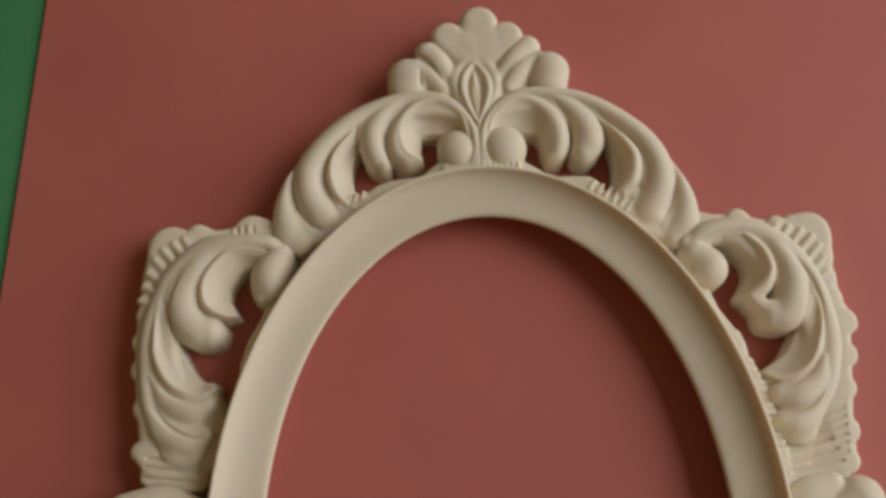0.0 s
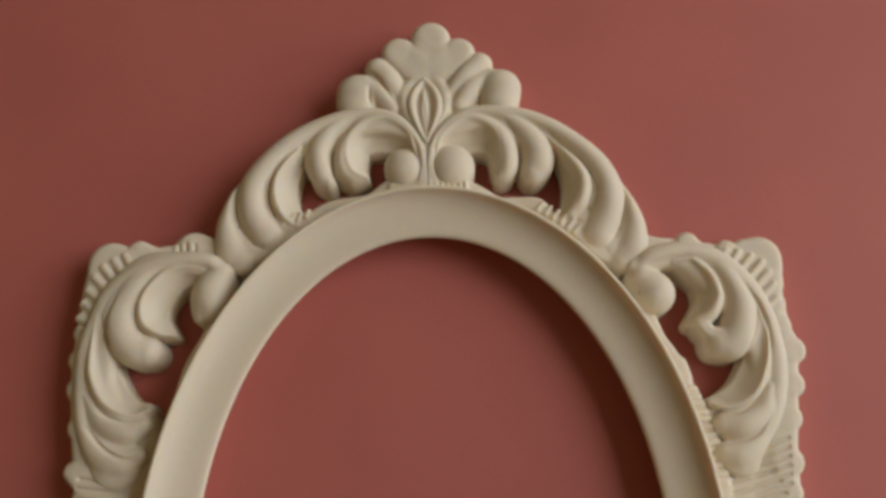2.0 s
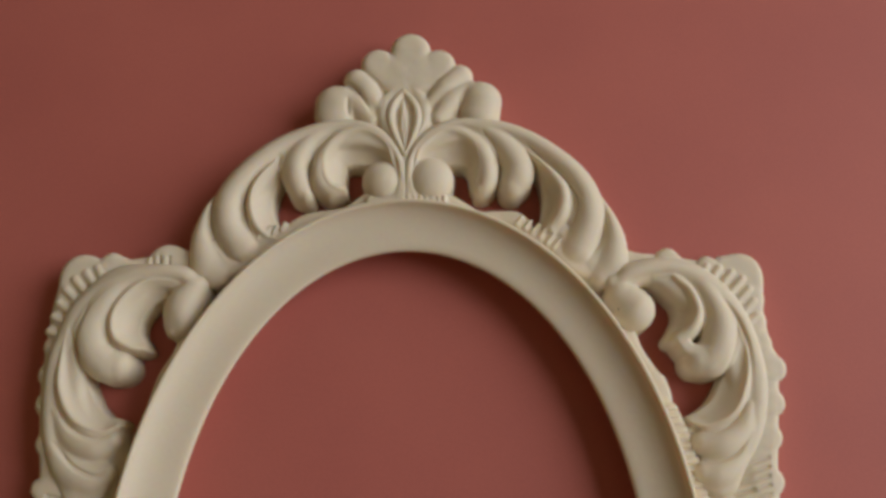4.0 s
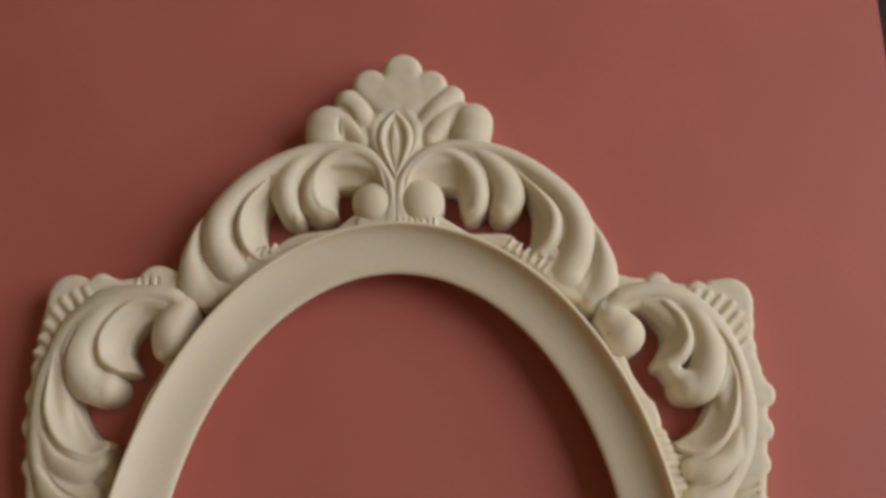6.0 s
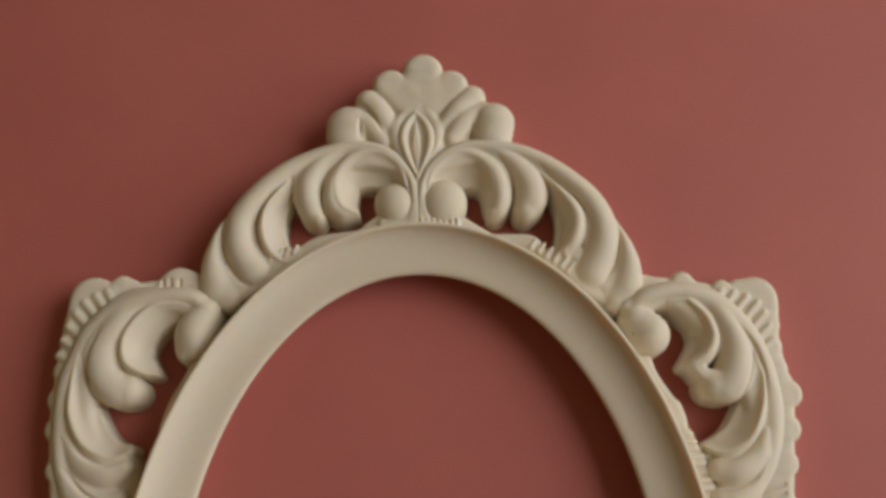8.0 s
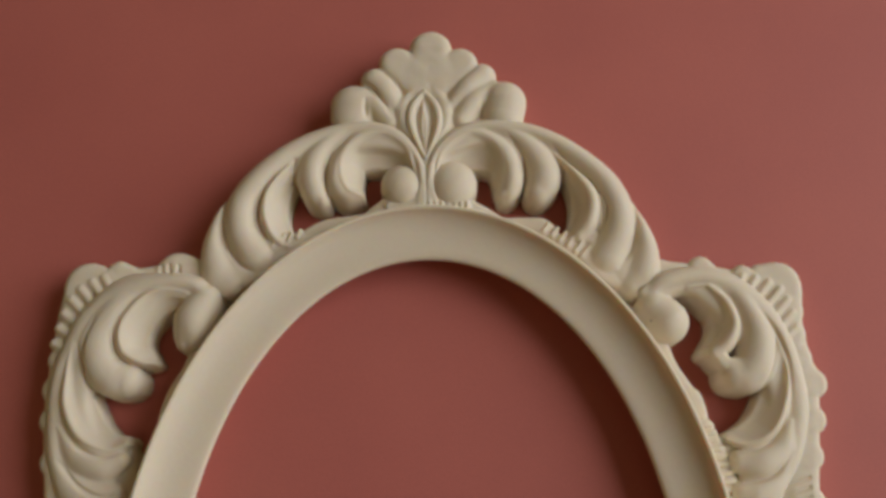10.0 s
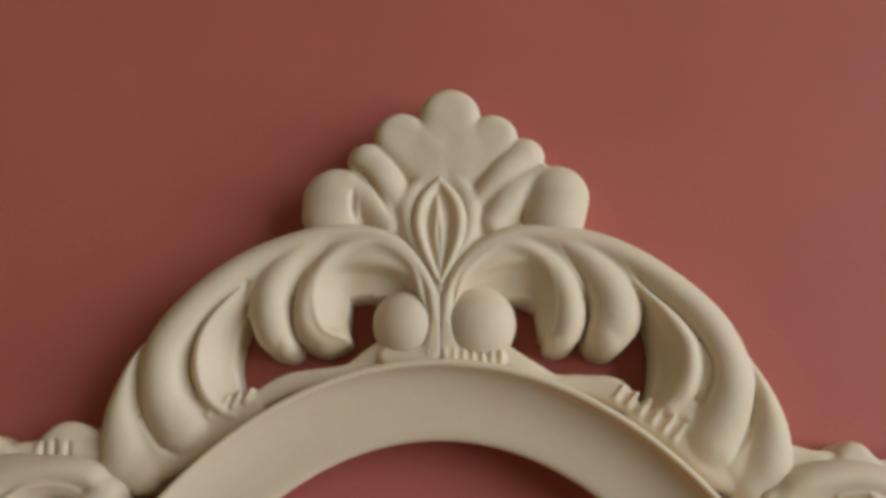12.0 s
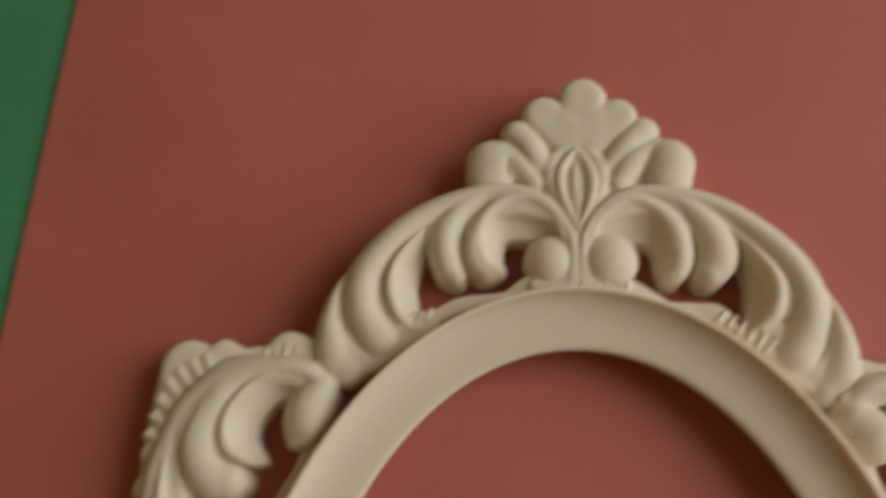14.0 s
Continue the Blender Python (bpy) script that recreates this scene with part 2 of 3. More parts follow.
arch_left.stroke((-20.8, 221.1, 2.2, 14.2), (-31.4, 217.6, 3.6, 15.2), (-39.7, 209.9, 4.7, 15.6), (-43.1, 201.0, 5.0, 15.6), (-42.2, 193.8, 5.8, 15.0), (-38.5, 190.2, 4.8, 14.0), (-33.4, 189.7, 2.7, 12.6))
arch_left.scoop((-4.9, 195.7, 0.7, 14.0), (-9.5, 205.5, 4.1, 14.9), (-13.9, 211.0, 7.9, 15.2), (-22.0, 214.8, 10.8, 15.3), (-30.7, 213.3, 9.7, 15.4), (-36.3, 207.2, 7.3, 15.5), (-37.2, 199.5, 6.8, 15.4), (-35.5, 193.2, 4.9, 14.6), (-31.0, 190.0, 1.8, 12.6), side=-1)
arch_left.pad((-18.7, 185.6, 3.9, 9), (-24.1, 183.1, 2.9, 7.8), (-28.6, 181.3, 1.4, 6.7))
arch_left.pad((-76.2, 170.6, 3.5, 9.9), (-72.1, 167.2, 4.2, 9.6))
arch_left.pad((-73.8, 165.5, 3.5, 9), (-64.4, 166.7, 4.2, 9), (-58.7, 169.1, 2.4, 7.8))
arch_left.pad((-58.7, 169.6, 2.8, 7.8), (-48.5, 175.2, 3.5, 7.8), (-32.8, 178.3, 2.8, 7.8), (-20.5, 181.4, 2.5, 7.3), (-2.6, 182.2, 2.5, 7.3))
arch_left.pad((-2.6, 202.0, 3.0, 14.2), (-2.2, 193.2, 2.6, 13.4), (-4.3, 184.5, 4.6, 11.8), (-16.8, 183.8, 3.9, 10.4))
arch_left.stroke((-72.5, 164.5, 1.4, 10.3), (-70.4, 169.0, 1.1, 10.5))
arch_left.stroke((-68.8, 165.9, 1.4, 10.3), (-66.7, 170.4, 1.1, 10.5))
arch_left.stroke((-64.9, 167.4, 1.4, 10.3), (-63.1, 171.6, 1.1, 10.5))
arch_left.stroke((-61.2, 169.3, 1.4, 10.3), (-59.5, 172.8, 1.1, 10.5))
arch_left.groove((-61.4, 207.7), (-73.3, 197.3), (-78.5, 186.6), (-79.1, 177.9), (-74.2, 167.5), width=0.8, depth=2.2)
arch_left.groove((-94.2, 176.5), (-93.0, 165.3), (-86.7, 156.0), (-80.4, 152.7))
arch_left.groove((-62.8, 206.7), (-64.1, 197.9))
arch_left.groove((-37.2, 218.0), (-46.0, 208.3), (-48.0, 197.3), (-46.3, 188.0), (-44.7, 184.4), width=0.7, depth=2.0)

bead_left = Relief()
bead_left.stroke((-11.6, 194.8, 10.7, 15.4), (-11.6, 194.3, 10.7, 15.4))

arch_right = Relief()
arch_right.pad((2.0, 204.9, 2.2, 13.4), (11.7, 213.7, 4.4, 13.7), (26.3, 218.3, 5.6, 13.7), (42.6, 214.5, 7.1, 13.4), (55.0, 204.9, 7.3, 12.9), (57.5, 197.7, 5.8, 11.8))
arch_right.pad((57.3, 214.3, 5.2, 12.9), (71.3, 204.0, 6.6, 12.5), (82.1, 189.5, 8.3, 11.8), (88.1, 174.4, 9.5, 11), (90.6, 160.7, 9.7, 10.3), (95.0, 150.5, 8.8, 9.9))
arch_right.pad((94.9, 147.2, 6.1, 9), (83.9, 150.6, 6.1, 9.5), (74.3, 160.0, 5.9, 9), (60.9, 167.0, 3.5, 7.8))
arch_right.stroke((94.5, 187.2, 0.9, 9.5), (97.0, 181.2, 1.8, 11.8), (100.3, 171.2, 3.9, 12.9), (101.4, 160.8, 6.1, 12.9), (99.4, 150.3, 7.7, 12.3), (94.5, 144.0, 6.1, 11))
arch_right.stroke((0.7, 194.7, 1.6, 13.4), (3.0, 206.3, 3.3, 15.1), (10.3, 216.5, 3.9, 15.1), (21.0, 222.7, 4.2, 15.1), (34.0, 223.2, 4.7, 15.5), (52.2, 219.4, 5.5, 15.7), (70.2, 208.9, 6.1, 15.9), (85.3, 192.9, 7.2, 16.2), (89.9, 174.7, 8.3, 16.2), (83.8, 158.2, 8.3, 13.4))
arch_right.scoop((61.7, 207.6, 1.1, 12.6), (68.3, 198.4, 2.7, 13.0), (72.3, 189.4, 4.4, 13.2), (73.2, 182.0, 5.3, 13.2), (71.3, 174.4, 4.8, 12.6), (67.1, 169.0, 2.9, 10.5), side=1)
arch_right.stroke((61.3, 207.6, 1.3, 13.6), (69.7, 198.8, 3.1, 15.0), (76.1, 189.4, 4.5, 15.6), (77.3, 181.5, 4.9, 15.6), (75.2, 174.1, 4.8, 14.8), (70.9, 168.9, 3.7, 12.0))
arch_right.stroke((28.1, 223.0, 2.2, 14.0), (40.3, 219.6, 5.0, 15.4), (49.7, 212.0, 7.2, 16.0), (54.9, 203.0, 8.5, 16.0), (55.3, 196.6, 8.5, 15.2), (52.7, 191.3, 6.8, 13.6))
arch_right.stroke((20.0, 219.6, 2.3, 14.0), (29.4, 217.1, 4.3, 15.2), (36.4, 210.9, 5.8, 15.8), (39.7, 202.8, 6.3, 15.9), (40.1, 196.1, 6.1, 15.4), (38.7, 191.3, 5.1, 14.0), (36.5, 189.5, 3.6, 12.6))
arch_right.scoop((4.3, 198.5, 0.7, 14.0), (7.1, 204.9, 3.2, 14.8), (11.9, 209.7, 7.2, 15.2), (21.4, 214.3, 10.8, 15.2), (30.0, 210.9, 8.3, 15.0), (33.6, 203.9, 4.2, 14.6), (34.3, 198.1, 3.2, 14.0), (33.8, 192.7, 2.0, 12.6), side=1)
arch_right.pad((72.2, 169.0, 4.2, 9.6), (77.7, 166.7, 4.2, 10.1), (80.3, 161.1, 5.5, 9.9))
arch_right.pad((19.7, 184.1, 4.3, 9), (26.8, 181.1, 3.0, 8.4), (34.8, 177.8, 1.8, 6.7))
arch_right.pad((2.7, 182.2, 2.5, 7.3), (18.8, 181.3, 2.5, 7.3), (33.9, 176.8, 2.5, 7.3), (44.5, 175.5, 3.4, 7.8), (54.0, 173.4, 4.6, 9), (59.3, 169.3, 3.2, 7.8))
arch_right.pad((1.4, 202.0, 3.0, 14.2), (1.2, 193.2, 2.6, 13.4), (3.7, 184.5, 4.6, 11.8), (17.0, 183.7, 3.9, 10.6))
for rx in (-4.3, -1.5, 1.0, 4.0, 6.9, 9.9, 12.9, 15.9, 18.8):
    arch_right.stroke((rx, 181.9, 0.9, 11.6), (rx, 185.3, 0.8, 12.8))
arch_right.stroke((54.2, 171.1, 1.4, 10.3), (57.0, 174.6, 1.1, 10.5))
arch_right.stroke((58.0, 169.0, 1.4, 10.3), (61.0, 172.5, 1.1, 10.5))
arch_right.stroke((61.5, 166.6, 1.4, 10.3), (64.8, 170.4, 1.1, 10.5))
arch_right.stroke((65.3, 164.1, 1.4, 10.3), (68.5, 167.9, 1.1, 10.5))
arch_right.stroke((68.6, 161.3, 1.4, 10.3), (71.9, 165.3, 1.1, 10.5))
arch_right.stroke((71.4, 158.6, 1.4, 10.3), (74.9, 162.7, 1.0, 10.5))
arch_right.groove((58.8, 213.7), (66.4, 205.3), (77.4, 194.9), (84.2, 182.7), (82.7, 172.2), (77.3, 165.8), width=0.8, depth=2.0)
arch_right.groove((38.1, 219.4), (45.5, 208.1), (47.0, 198.9), (45.1, 189.0), (44.1, 184.9), width=0.7, depth=2.0)
arch_right.groove((97.1, 174.3), (95.0, 162.2), (88.2, 152.5))

bead_right = Relief()
bead_right.stroke((12.0, 195.0, 11.9, 15.8), (12.0, 194.5, 11.9, 15.8))

crest = Relief()
crest.pad((-29.3, 228.1, 7.7, 8.5), (-14.6, 238.9, 11.7, 8.7), (0.5, 242.8, 17.6, 9), (15.6, 238.9, 11.7, 8.7), (30.5, 229.0, 7.7, 8.5))
crest.pad((-16.9, 225.5, 6.5, 10.5), (-0.9, 219.6, 11.3, 11), (15.5, 225.5, 6.5, 10.5))
crest.pad((-0.8, 208.6, 3.3, 13.4), (-0.7, 203.9, 2.6, 13.4))
crest.pad((2.1, 267.0, 10.8, 12.9), (1.4, 258.2, 11.9, 11.8))
crest.pad((-14.5, 259.2, 9.5, 12.3), (-5.2, 250.0, 9.8, 11.8))
crest.pad((16.6, 259.1, 9.1, 12.3), (8.1, 251.0, 9.8, 11.8))
crest.pad((1.4, 254.1, 14.8, 11.8), (-0.4, 240.1, 9.7, 11.2))
crest.stroke((-25.5, 250.3, 7.3, 13), (-19.7, 242.7, 7.2, 14.3), (-14.5, 234.0, 5.4, 12.5))
crest.stroke((27.4, 252.5, 7.2, 13.2), (19.6, 244.7, 6.5, 14.3), (11.4, 235.4, 4.7, 12.5))
crest.stroke((-35.6, 236.4, 11.8, 14.6), (-36.4, 231.8, 11.1, 14))
crest.stroke((-32.1, 242.0, 5.1, 12.9), (-23.8, 235.2, 6.6, 13.7), (-17.7, 227.0, 5.3, 13.2))
crest.stroke((37.9, 238.2, 11.2, 16.2), (37.0, 231.5, 10.6, 15.1))
crest.stroke((33.2, 246.1, 4.3, 12.3), (23.5, 238.6, 7.0, 14.3), (16.3, 228.4, 5.7, 13.7))
crest.stroke((-5.0, 246.0, 2.4, 10.6), (-11.2, 236.0, 4.8, 13.0), (-11.0, 224.5, 4.2, 13.8), (-3.6, 211.5, 1.6, 13.6))
crest.stroke((2.8, 246.0, 2.4, 10.6), (8.4, 236.0, 4.8, 13.0), (8.8, 224.5, 4.2, 13.8), (2.4, 211.5, 1.6, 13.6))
crest.groove((-32.3, 249.5), (-26.9, 245.4), (-22.6, 239.4), (-17.1, 229.5))
crest.groove((-29.6, 238.8), (-29.8, 232.9), (-28.9, 228.4))
crest.groove((27.1, 237.8), (26.8, 231.8), (27.7, 226.9))

petal = Relief()
petal.pad((-1.2, 241.0, 2.0, 11.6), (-1.2, 232.0, 8.0, 12.2), (-1.1, 222.0, 7.0, 12.4), (-0.7, 208.0, 1.5, 12.3))
petal.stroke((-1.5, 243.0, 2.2, 12.2), (-6.4, 235.0, 3.3, 14.4), (-8.0, 227.0, 3.6, 15.4), (-6.1, 218.5, 2.9, 15.5), (-0.9, 206.6, 1.4, 14.8))
petal.stroke((-1.3, 243.0, 2.2, 12.2), (3.9, 235.0, 3.3, 14.4), (5.7, 227.0, 3.6, 15.4), (4.3, 218.5, 2.9, 15.5), (-0.4, 206.6, 1.4, 14.8))
petal.stroke((-1.9, 236.5, 0.8, 13.0), (-1.6, 229.0, 2.9, 14.8), (-1.2, 221.0, 2.8, 15.0), (-0.6, 209.5, 0.9, 14.4))
petal.groove((-1.5, 229.5), (-1.2, 221.5), (-0.8, 212.0), width=0.7, depth=1.7)

ground_left = Relief()
ground_left.pad((-102.8, 148.1, 7.8, 7.3), (-121.9, 149.3, 8.3, 7.3), (-141.8, 146.1, 8.8, 7.3), (-155.8, 142.8, 11.0, 7.3), (-161.6, 124.9, 8.6, 7.3), (-162.8, 96.9, 6.8, 7.3), (-161.9, 73.8, 6.1, 7.3), (-156.7, 49.0, 7.4, 7.3))
ground_left.pad((-138.7, 68.6, 10.2, 6.7), (-138.9, 58.7, 12.6, 6.7), (-140.0, 46.5, 12.4, 6.7))
ground_left.pad((-108.3, 156.1, 4.5, 7.3), (-116.8, 157.0, 6.1, 8.4), (-121.6, 153.7, 5.6, 7.8))
ground_left.pad((-136.6, 150.2, 6.1, 7.8), (-143.2, 153.2, 6.1, 8.4))
ground_left.pad((-149.8, 149.2, 7.4, 8.4), (-159.0, 149.6, 8.1, 8.4), (-161.7, 135.8, 6.6, 7.8))
ground_left.pad((-161.5, 131.6, 6.8, 7.8), (-158.5, 131.6, 6.8, 7.8))
ground_left.pad((-163.3, 120.7, 6.7, 7.8), (-160.4, 120.7, 6.7, 7.8))
ground_left.pad((-164.0, 108.0, 6.6, 7.6), (-163.6, 92.0, 7.0, 7.6), (-162.0, 74.0, 6.8, 7.6), (-159.4, 54.0, 6.6, 7.6))
for bx, by, br in ((-165.0, 113.0, 6.6), (-165.6, 99.8, 7.0), (-165.2, 86.2, 7.0), (-163.2, 68.2, 6.6), (-160.2, 47.4, 7.0), (-158.2, 37.0, 6.0)):
    ground_left.pad((bx, by, br, 7.8), (bx + 3.0, by, br, 7.8))
ground_left.pad((-103.5, 119.0, 3.4, 7.8), (-106.5, 108.0, 4.0, 7.8), (-111.6, 97.0, 4.8, 8.2), (-115.5, 86.0, 4.2, 7.8))
ground_left.stroke((-162.6, 117.6, 2.7, 10.2), (-168.6, 120.2, 2.7, 9.4))
ground_left.stroke((-161.5, 123.6, 2.7, 10.2), (-167.4, 127.2, 2.7, 9.4))
ground_left.stroke((-159.5, 129.0, 2.7, 10.2), (-165.9, 133.8, 2.7, 9.4))
ground_left.stroke((-157.0, 134.2, 2.7, 10.2), (-163.2, 140.2, 2.7, 9.4))
ground_left.stroke((-153.5, 138.6, 2.7, 10.2), (-159.5, 145.2, 2.7, 9.4))
ground_left.stroke((-149.6, 142.2, 2.7, 10.2), (-154.5, 148.5, 2.7, 9.4))
ground_left.stroke((-145.6, 145.0, 2.7, 10.2), (-149.3, 151.0, 2.7, 9.4))
ground_left.pad((-164.1, 48.1, 5.2, 7.8), (-151.5, 38.7, 7.2, 8.4), (-138.4, 34.5, 5.6, 7.8))
ground_left.groove((-122.6, 150.3), (-123.4, 156.0), width=0.7, depth=1.8)
ground_left.groove((-119.2, 150.9), (-119.7, 156.6), width=0.7, depth=1.8)
ground_left.groove((-115.0, 150.3), (-115.3, 156.0), width=0.7, depth=1.8)
ground_left.groove((-161.5, 40.9), (-135.2, 37.5), width=0.7, depth=1.8)
ground_left.groove((-162.7, 36.3), (-133.9, 32.9), width=0.7, depth=1.8)
ground_left.groove((-160.7, 44.9), (-137.5, 41.6), width=0.7, depth=1.8)

corner_left = Relief()
corner_left.pad((-101.0, 140.8, 4.9, 12.3), (-120.2, 145.6, 6.6, 12.3), (-138.2, 138.8, 12.0, 12.3), (-148.5, 122.6, 10.7, 11.8), (-155.4, 106.8, 8.4, 11.2), (-157.0, 88.7, 8.8, 10.6), (-151.0, 68.5, 11.6, 10.3), (-144.5, 51.3, 12.4, 10.1))
corner_left.stroke((-100.3, 139.3, 4.9, 13.4), (-106.9, 145.9, 5.2, 14.6), (-122.3, 146.8, 5.8, 14.6), (-138.0, 142.2, 7.7, 14.3), (-151.7, 131.3, 7.6, 13.7), (-158.7, 117.9, 6.4, 12.8), (-163.1, 104.7, 5.3, 11.9), (-163.8, 89.1, 4.7, 11.3), (-161.6, 71.3, 4.6, 11), (-155.7, 56.3, 4.5, 10.6), (-147.6, 47.7, 4.5, 10.5))
corner_left.stroke((-101.1, 140.5, 6.6, 14.6), (-105.4, 131.8, 9.5, 16.4), (-106.6, 125.3, 8.6, 15.7), (-109.8, 119.5, 3.8, 12.3))
corner_left.stroke((-124.2, 145.9, 2.2, 11.2), (-138.7, 137.6, 7.1, 15.2), (-147.5, 122.8, 9.4, 15.9), (-146.2, 110.8, 9.3, 15.9), (-140.4, 104.6, 8.8, 15.2), (-134.8, 103.2, 7.8, 14.2))
corner_left.scoop((-104.1, 138.3, 1.6, 11.2), (-113.1, 140.8, 4.4, 13.4), (-124.2, 138.7, 6.8, 14.6), (-132.6, 128.2, 7.5, 15.7), (-133.0, 118.5, 6.9, 15.1), (-127.4, 113.2, 4.4, 13.6), (-123.2, 111.4, 1.8, 12.0), side=-1)
corner_left.scoop((-158.1, 120.6, 1.3, 12.3), (-157.1, 105.8, 4.7, 13.4), (-154.8, 92.7, 7.3, 14), (-148.3, 81.1, 7.2, 13.8), (-138.8, 75.3, 4.9, 12.3), (-132.9, 76.1, 3.3, 11.2), side=-1)
corner_left.stroke((-160.9, 82.7, 2.1, 11.2), (-152.0, 71.6, 6.9, 12.7), (-141.6, 66.5, 7.6, 13.4), (-133.9, 68.5, 5.1, 12.3))
corner_left.stroke((-160.8, 67.5, 2.0, 10.1), (-153.4, 57.5, 6.8, 12.3), (-143.1, 52.3, 7.7, 13), (-134.5, 54.2, 5.0, 11.9))
corner_left.stroke((-167.3, 19.3, 11.1, 13.4), (-151.9, 23.7, 9.1, 12.3), (-137.9, 20.8, 6.6, 10.1))
corner_left.groove((-149.0, 130.5), (-153.4, 118.0), (-152.0, 104.0), (-144.8, 95.0), (-137.0, 93.0), width=1.0, depth=2.2)
corner_left.groove((-159.3, 82.9), (-151.6, 74.1), (-140.9, 69.8), (-131.1, 72.2))
corner_left.groove((-159.7, 68.4), (-149.6, 58.0), (-139.0, 53.1), (-132.8, 55.5))
corner_left.groove((-156.7, 119.9), (-153.3, 109.3), (-144.6, 97.2))

ground_right = Relief()
ground_right.pad((103.1, 149.8, 6.7, 7.3), (120.9, 149.1, 6.7, 7.3), (145.1, 144.4, 7.2, 7.3), (158.1, 138.2, 10.5, 7.3), (163.1, 121.6, 8.2, 7.3), (165.5, 102.7, 7.5, 7.3), (164.6, 76.6, 7.3, 7.3), (159.8, 46.6, 7.5, 7.3))
ground_right.pad((135.1, 66.7, 10.7, 6.7), (139.3, 56.6, 13.7, 6.7), (139.4, 44.3, 13.5, 6.7))
ground_right.pad((108.8, 152.6, 5.0, 7.3), (114.0, 150.5, 5.6, 7.8))
ground_right.pad((126.9, 152.5, 6.2, 8.4), (128.9, 149.4, 6.7, 8.4))
ground_right.pad((145.8, 148.7, 5.6, 8.4), (147.8, 145.2, 6.1, 7.8))
ground_right.pad((154.7, 147.4, 7.4, 7.8), (164.4, 146.6, 7.9, 7.8), (164.7, 132.5, 6.9, 7.8), (164.7, 120.1, 5.4, 7.8))
ground_right.pad((164.2, 132.5, 8.0, 7.8), (161.2, 132.5, 8.0, 7.8))
ground_right.pad((164.6, 121.5, 7.3, 7.8), (161.6, 121.5, 7.3, 7.8))
ground_right.pad((165.7, 110.6, 7.5, 7.8), (162.8, 110.6, 7.5, 7.8))
for bx, by, br in ((171.4, 99.0, 7.0), (168.9, 83.0, 6.8), (165.9, 67.4, 6.6), (163.8, 47.6, 7.0), (162.0, 34.0, 6.4)):
    ground_right.pad((bx, by, br, 7.8), (bx - 3.0, by, br, 7.8))
ground_right.pad((160.0, 60.0, 8.0, 7.4), (158.0, 44.0, 9.0, 7.4), (156.0, 31.0, 8.0, 7.4))
ground_right.stroke((141.9, 143.5, 2.3, 9.9), (145.2, 148.6, 2.3, 9.2))
ground_right.stroke((146.6, 141.2, 2.3, 9.9), (151.1, 147.5, 2.3, 9.2))
ground_right.stroke((150.6, 138.1, 2.3, 9.9), (156.9, 145.2, 2.3, 9.2))
ground_right.stroke((154.3, 134.1, 2.3, 9.9), (161.8, 142.0, 2.3, 9.2))
ground_right.stroke((157.4, 129.7, 2.3, 9.9), (164.5, 137.0, 2.3, 9.2))
ground_right.stroke((159.6, 124.7, 2.3, 9.9), (166.0, 130.8, 2.3, 9.2))
ground_right.stroke((161.1, 119.5, 2.3, 9.9), (166.9, 123.9, 2.3, 9.2))
ground_right.pad((105.0, 117.0, 3.8, 7.8), (107.8, 107.0, 4.2, 7.8), (112.6, 98.0, 4.6, 8.2), (117.6, 89.0, 5.0, 8.2), (119.6, 79.0, 4.1, 7.8))
ground_right.pad((117.0, 93.0, 4.4, 8.4), (118.4, 87.0, 4.6, 8.4))
ground_right.pad((158.0, 40.3, 7.8, 7.8), (141.2, 33.2, 9.3, 7.8), (133.6, 25.9, 6.6, 7.8))
ground_right.pad((122.0, 80.0, 3.6, 8.6), (126.0, 64.0, 5.0, 8.8), (129.5, 48.0, 5.4, 8.8), (131.0, 36.0, 5.4, 8.4))
for k in range(12):
    gx, gy = 120.4 + 0.62 * k, 79.0 - 3.5 * k
    ground_right.groove((gx, gy), (gx + 9.5, gy + 1.2), width=0.75, depth=1.5)
for k in range(6):
    ground_right.groove((149.0 - 0.8 * k, 53.0 - 4.0 * k), (164.0 - 0.3 * k, 58.0 - 4.0 * k), width=0.75, depth=1.3)
ground_right.pad((167.5, 104.0, 7.4, 7.6), (166.5, 90.0, 7.2, 7.6), (163.6, 72.0, 7.0, 7.6), (161.4, 54.0, 7.2, 7.6), (160.6, 38.0, 7.0, 7.6))
ground_right.groove((135.5, 38.5), (156.0, 44.2), width=0.7, depth=1.8)
ground_right.groove((135.6, 33.9), (157.8, 39.0), width=0.7, depth=1.8)
ground_right.groove((135.9, 29.3), (159.5, 33.9), width=0.7, depth=1.8)

corner_right = Relief()
corner_right.pad((100.3, 140.2, 4.9, 12.3), (119.6, 145.7, 6.6, 12.3), (137.8, 137.2, 12.0, 12.3), (148.4, 120.8, 10.8, 11.8), (155.3, 102.2, 7.9, 11.2), (157.5, 86.6, 8.8, 10.6), (148.0, 66.3, 10.6, 10.3), (141.0, 50.0, 9.6, 10.1))
corner_right.stroke((100.8, 138.3, 4.4, 12.3), (107.8, 144.9, 5.3, 14.6), (123.0, 147.4, 5.8, 14.6), (137.6, 142.9, 6.6, 14.3), (150.2, 132.2, 6.6, 13.9), (158.4, 118.6, 5.4, 13), (162.1, 102.6, 5.1, 12.1), (162.5, 86.9, 5.2, 11.4), (157.6, 69.0, 5.2, 11.1), (148.6, 55.0, 4.6, 10.8), (140.5, 46.5, 4.2, 10.2))
corner_right.stroke((103.0, 133.8, 8.2, 14.6), (108.0, 128.3, 10.0, 16.4), (108.2, 126.7, 10.0, 16.4))
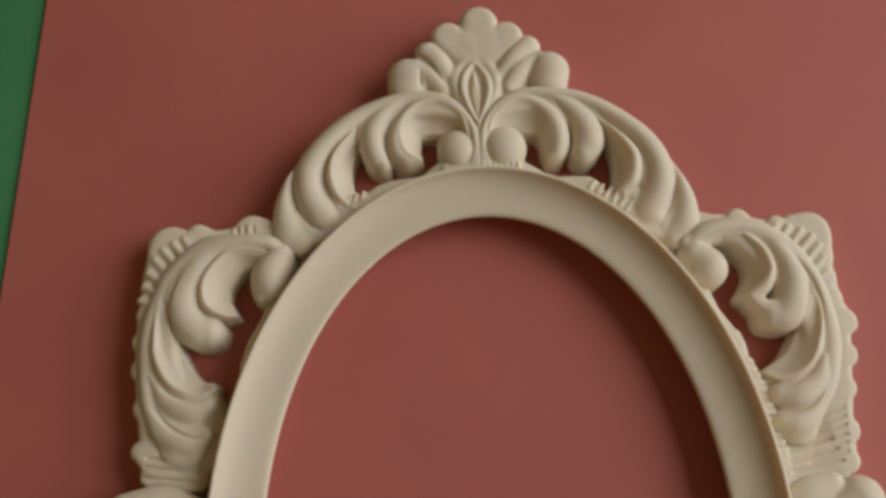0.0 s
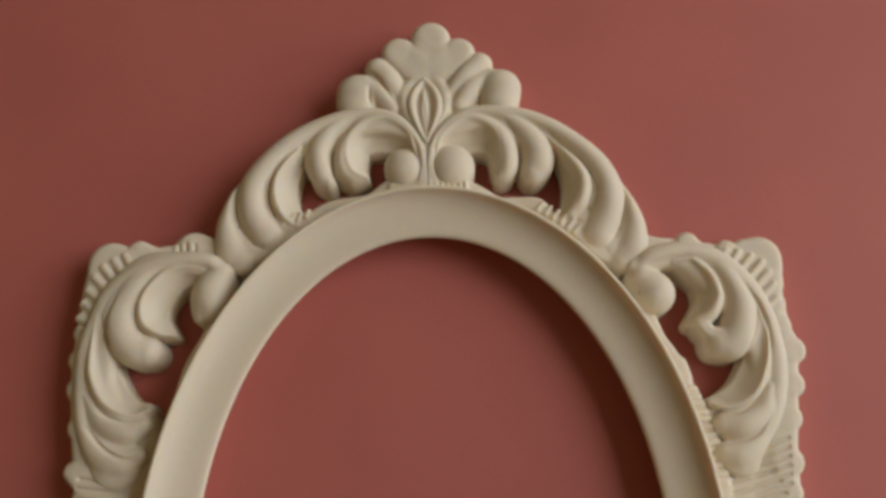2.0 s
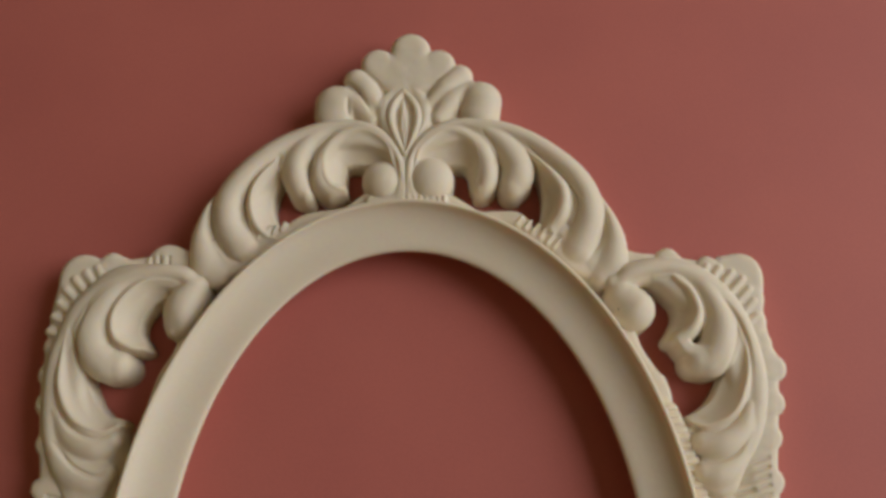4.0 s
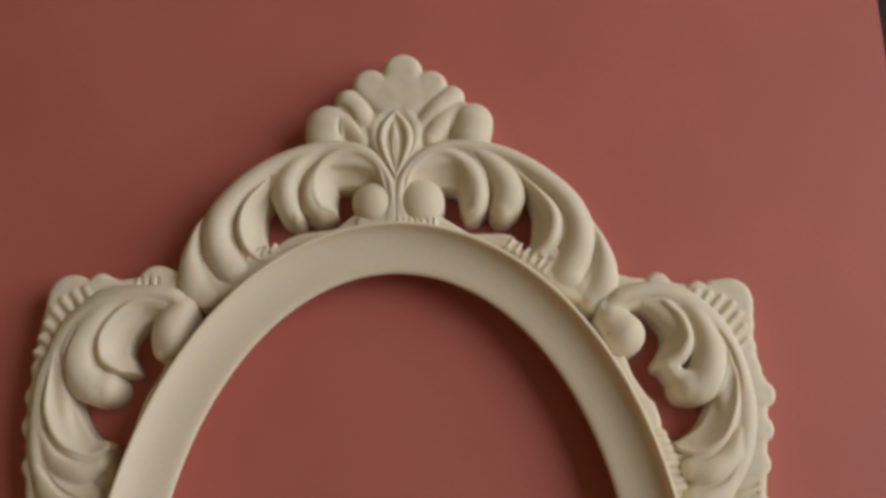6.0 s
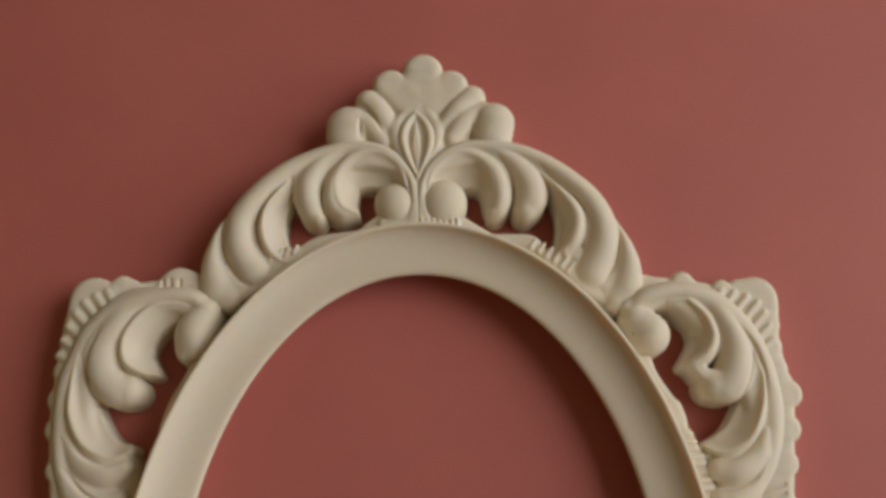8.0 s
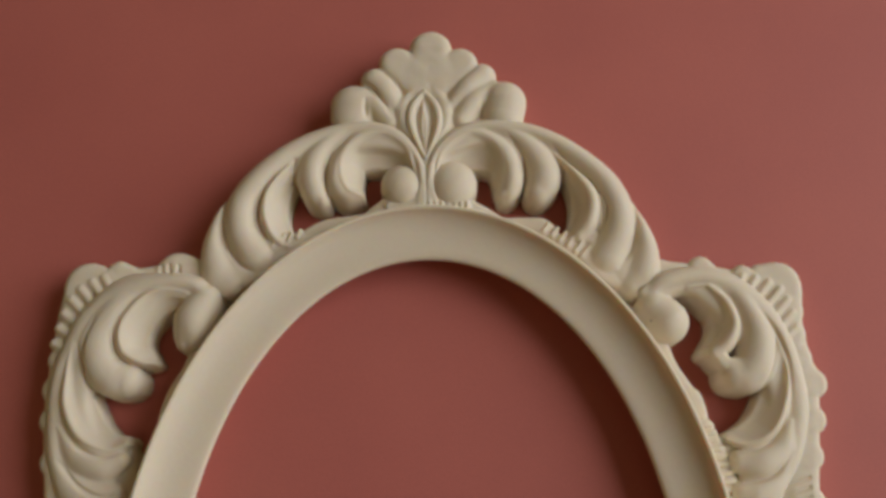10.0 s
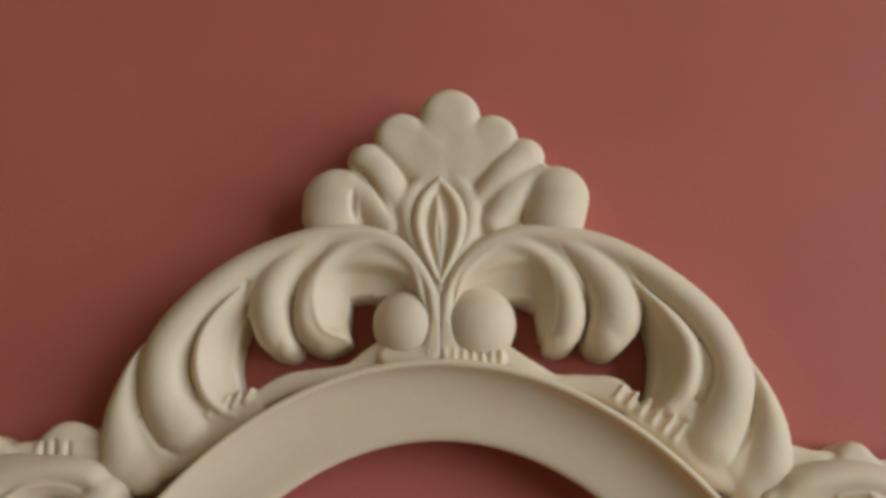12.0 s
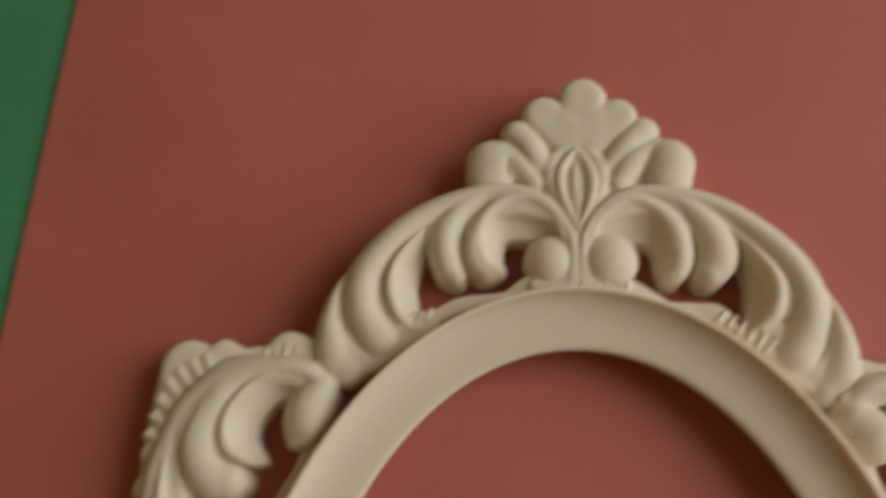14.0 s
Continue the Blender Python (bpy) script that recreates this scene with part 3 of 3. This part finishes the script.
corner_right.stroke((132.8, 144.8, 2.2, 11.2), (142.2, 136.0, 5.8, 15.2), (148.0, 122.4, 7.8, 15.9), (146.7, 108.9, 9.3, 15.9), (142.4, 103.4, 9.0, 15.2), (137.2, 102.4, 7.8, 14.2))
corner_right.scoop((119.0, 141.2, 2.2, 13.4), (127.8, 139.9, 4.9, 13.8), (132.5, 132.6, 5.1, 14.0), (133.5, 124.2, 4.9, 14.0), (130.3, 117.1, 4.9, 13.4), (125.4, 113.1, 3.1, 12.2), side=1)
corner_right.stroke((127.3, 142.5, 1.6, 14.0), (134.6, 135.0, 3.2, 15.2), (137.3, 125.0, 3.8, 15.6), (133.7, 116.8, 4.3, 15.0), (127.5, 112.6, 3.6, 13.4))
corner_right.scoop((157.7, 121.4, 1.4, 12.3), (157.0, 106.5, 4.0, 13.4), (153.2, 91.9, 6.3, 14), (146.7, 80.3, 7.0, 14), (137.7, 75.2, 5.4, 11.8), (131.4, 75.4, 2.6, 9.5), side=1)
corner_right.stroke((157.8, 81.7, 2.1, 11.2), (153.1, 70.2, 6.4, 12.9), (143.3, 64.4, 8.1, 14), (135.1, 64.6, 5.6, 12.3))
corner_right.stroke((155.0, 65.0, 2.0, 10.1), (148.3, 56.2, 5.6, 12.3), (140.6, 51.3, 7.3, 13.4), (134.8, 51.8, 5.5, 12.3))
corner_right.stroke((164.8, 16.1, 11.1, 14.6), (158.1, 12.7, 10.0, 13.4))
corner_right.stroke((152.6, 22.8, 6.6, 11.2), (141.3, 18.2, 9.1, 12.3), (134.3, 11.0, 7.5, 10.1))
corner_right.pad((127.5, 112.6, 2.9, 12.2), (129.9, 110.3, 3.9, 12.6), (132.7, 107.1, 3.9, 12.8), (137.8, 105.9, 4.0, 13.0))
corner_right.groove((157.8, 91.5), (153.0, 78.2), (143.1, 70.2), (130.2, 68.8))
corner_right.groove((156.6, 68.6), (148.4, 59.7), (137.9, 56.4), (127.8, 56.4))
corner_right.groove((155.7, 120.7), (153.0, 107.3), (146.4, 94.7))
corner_right.groove((148.1, 132.2), (156.7, 119.6), (159.8, 104.6), (158.1, 89.0))

def ornament(name, relief, label, flipped=False, smooth=1):
    ob = new(name, relief.mesh(name, smooth=smooth))
    ob.parent = oval_frame
    tagged(ob, label)
    if flipped:
        low = new(name, ob.data)
        low.parent, low.scale = oval_frame, (1, -1, 1)
        tagged(low, label)


ornament("crest", crest, "shell-shaped crest with rounded lobes")
ornament("petal", petal, "pointed petal with carved veins", smooth=1)
for scroll in (arch_left, arch_right):
    ornament("arch_scroll", scroll, "pierced acanthus scroll with rounded lobes", True)
for knob in (bead_left, bead_right):
    ornament("bead", knob, "smooth round bead", True)
for ground in (ground_left, ground_right):
    ornament("corner_ground", ground, "low ribbed ground with a scalloped edge", True)
for scroll in (corner_left, corner_right):
    ornament("corner_scroll", scroll, "curled acanthus leaf", True)

# small dark specks on the cast surface
for sx, sy in ((80.9, 189.0), (-93.6, 164.2), (100.1, 126.7)):
    high = 0.0
    for piece in oval_frame.children:
        if piece.scale.y > 0:
            hit, place, normal, index = piece.ray_cast(Vector((sx / 1000, sy / 1000, 0.1)), Vector((0, 0, -1)))
            high = max(high, place.z) if hit else high
    bm = bmesh.new()
    bmesh.ops.create_uvsphere(bm, u_segments=10, v_segments=6, radius=0.0004, matrix=Matrix.Translation((sx / 1000, sy / 1000, high)))
    part("speck", bm, SPECK, oval_frame, "tiny dark speck", smooth=True)
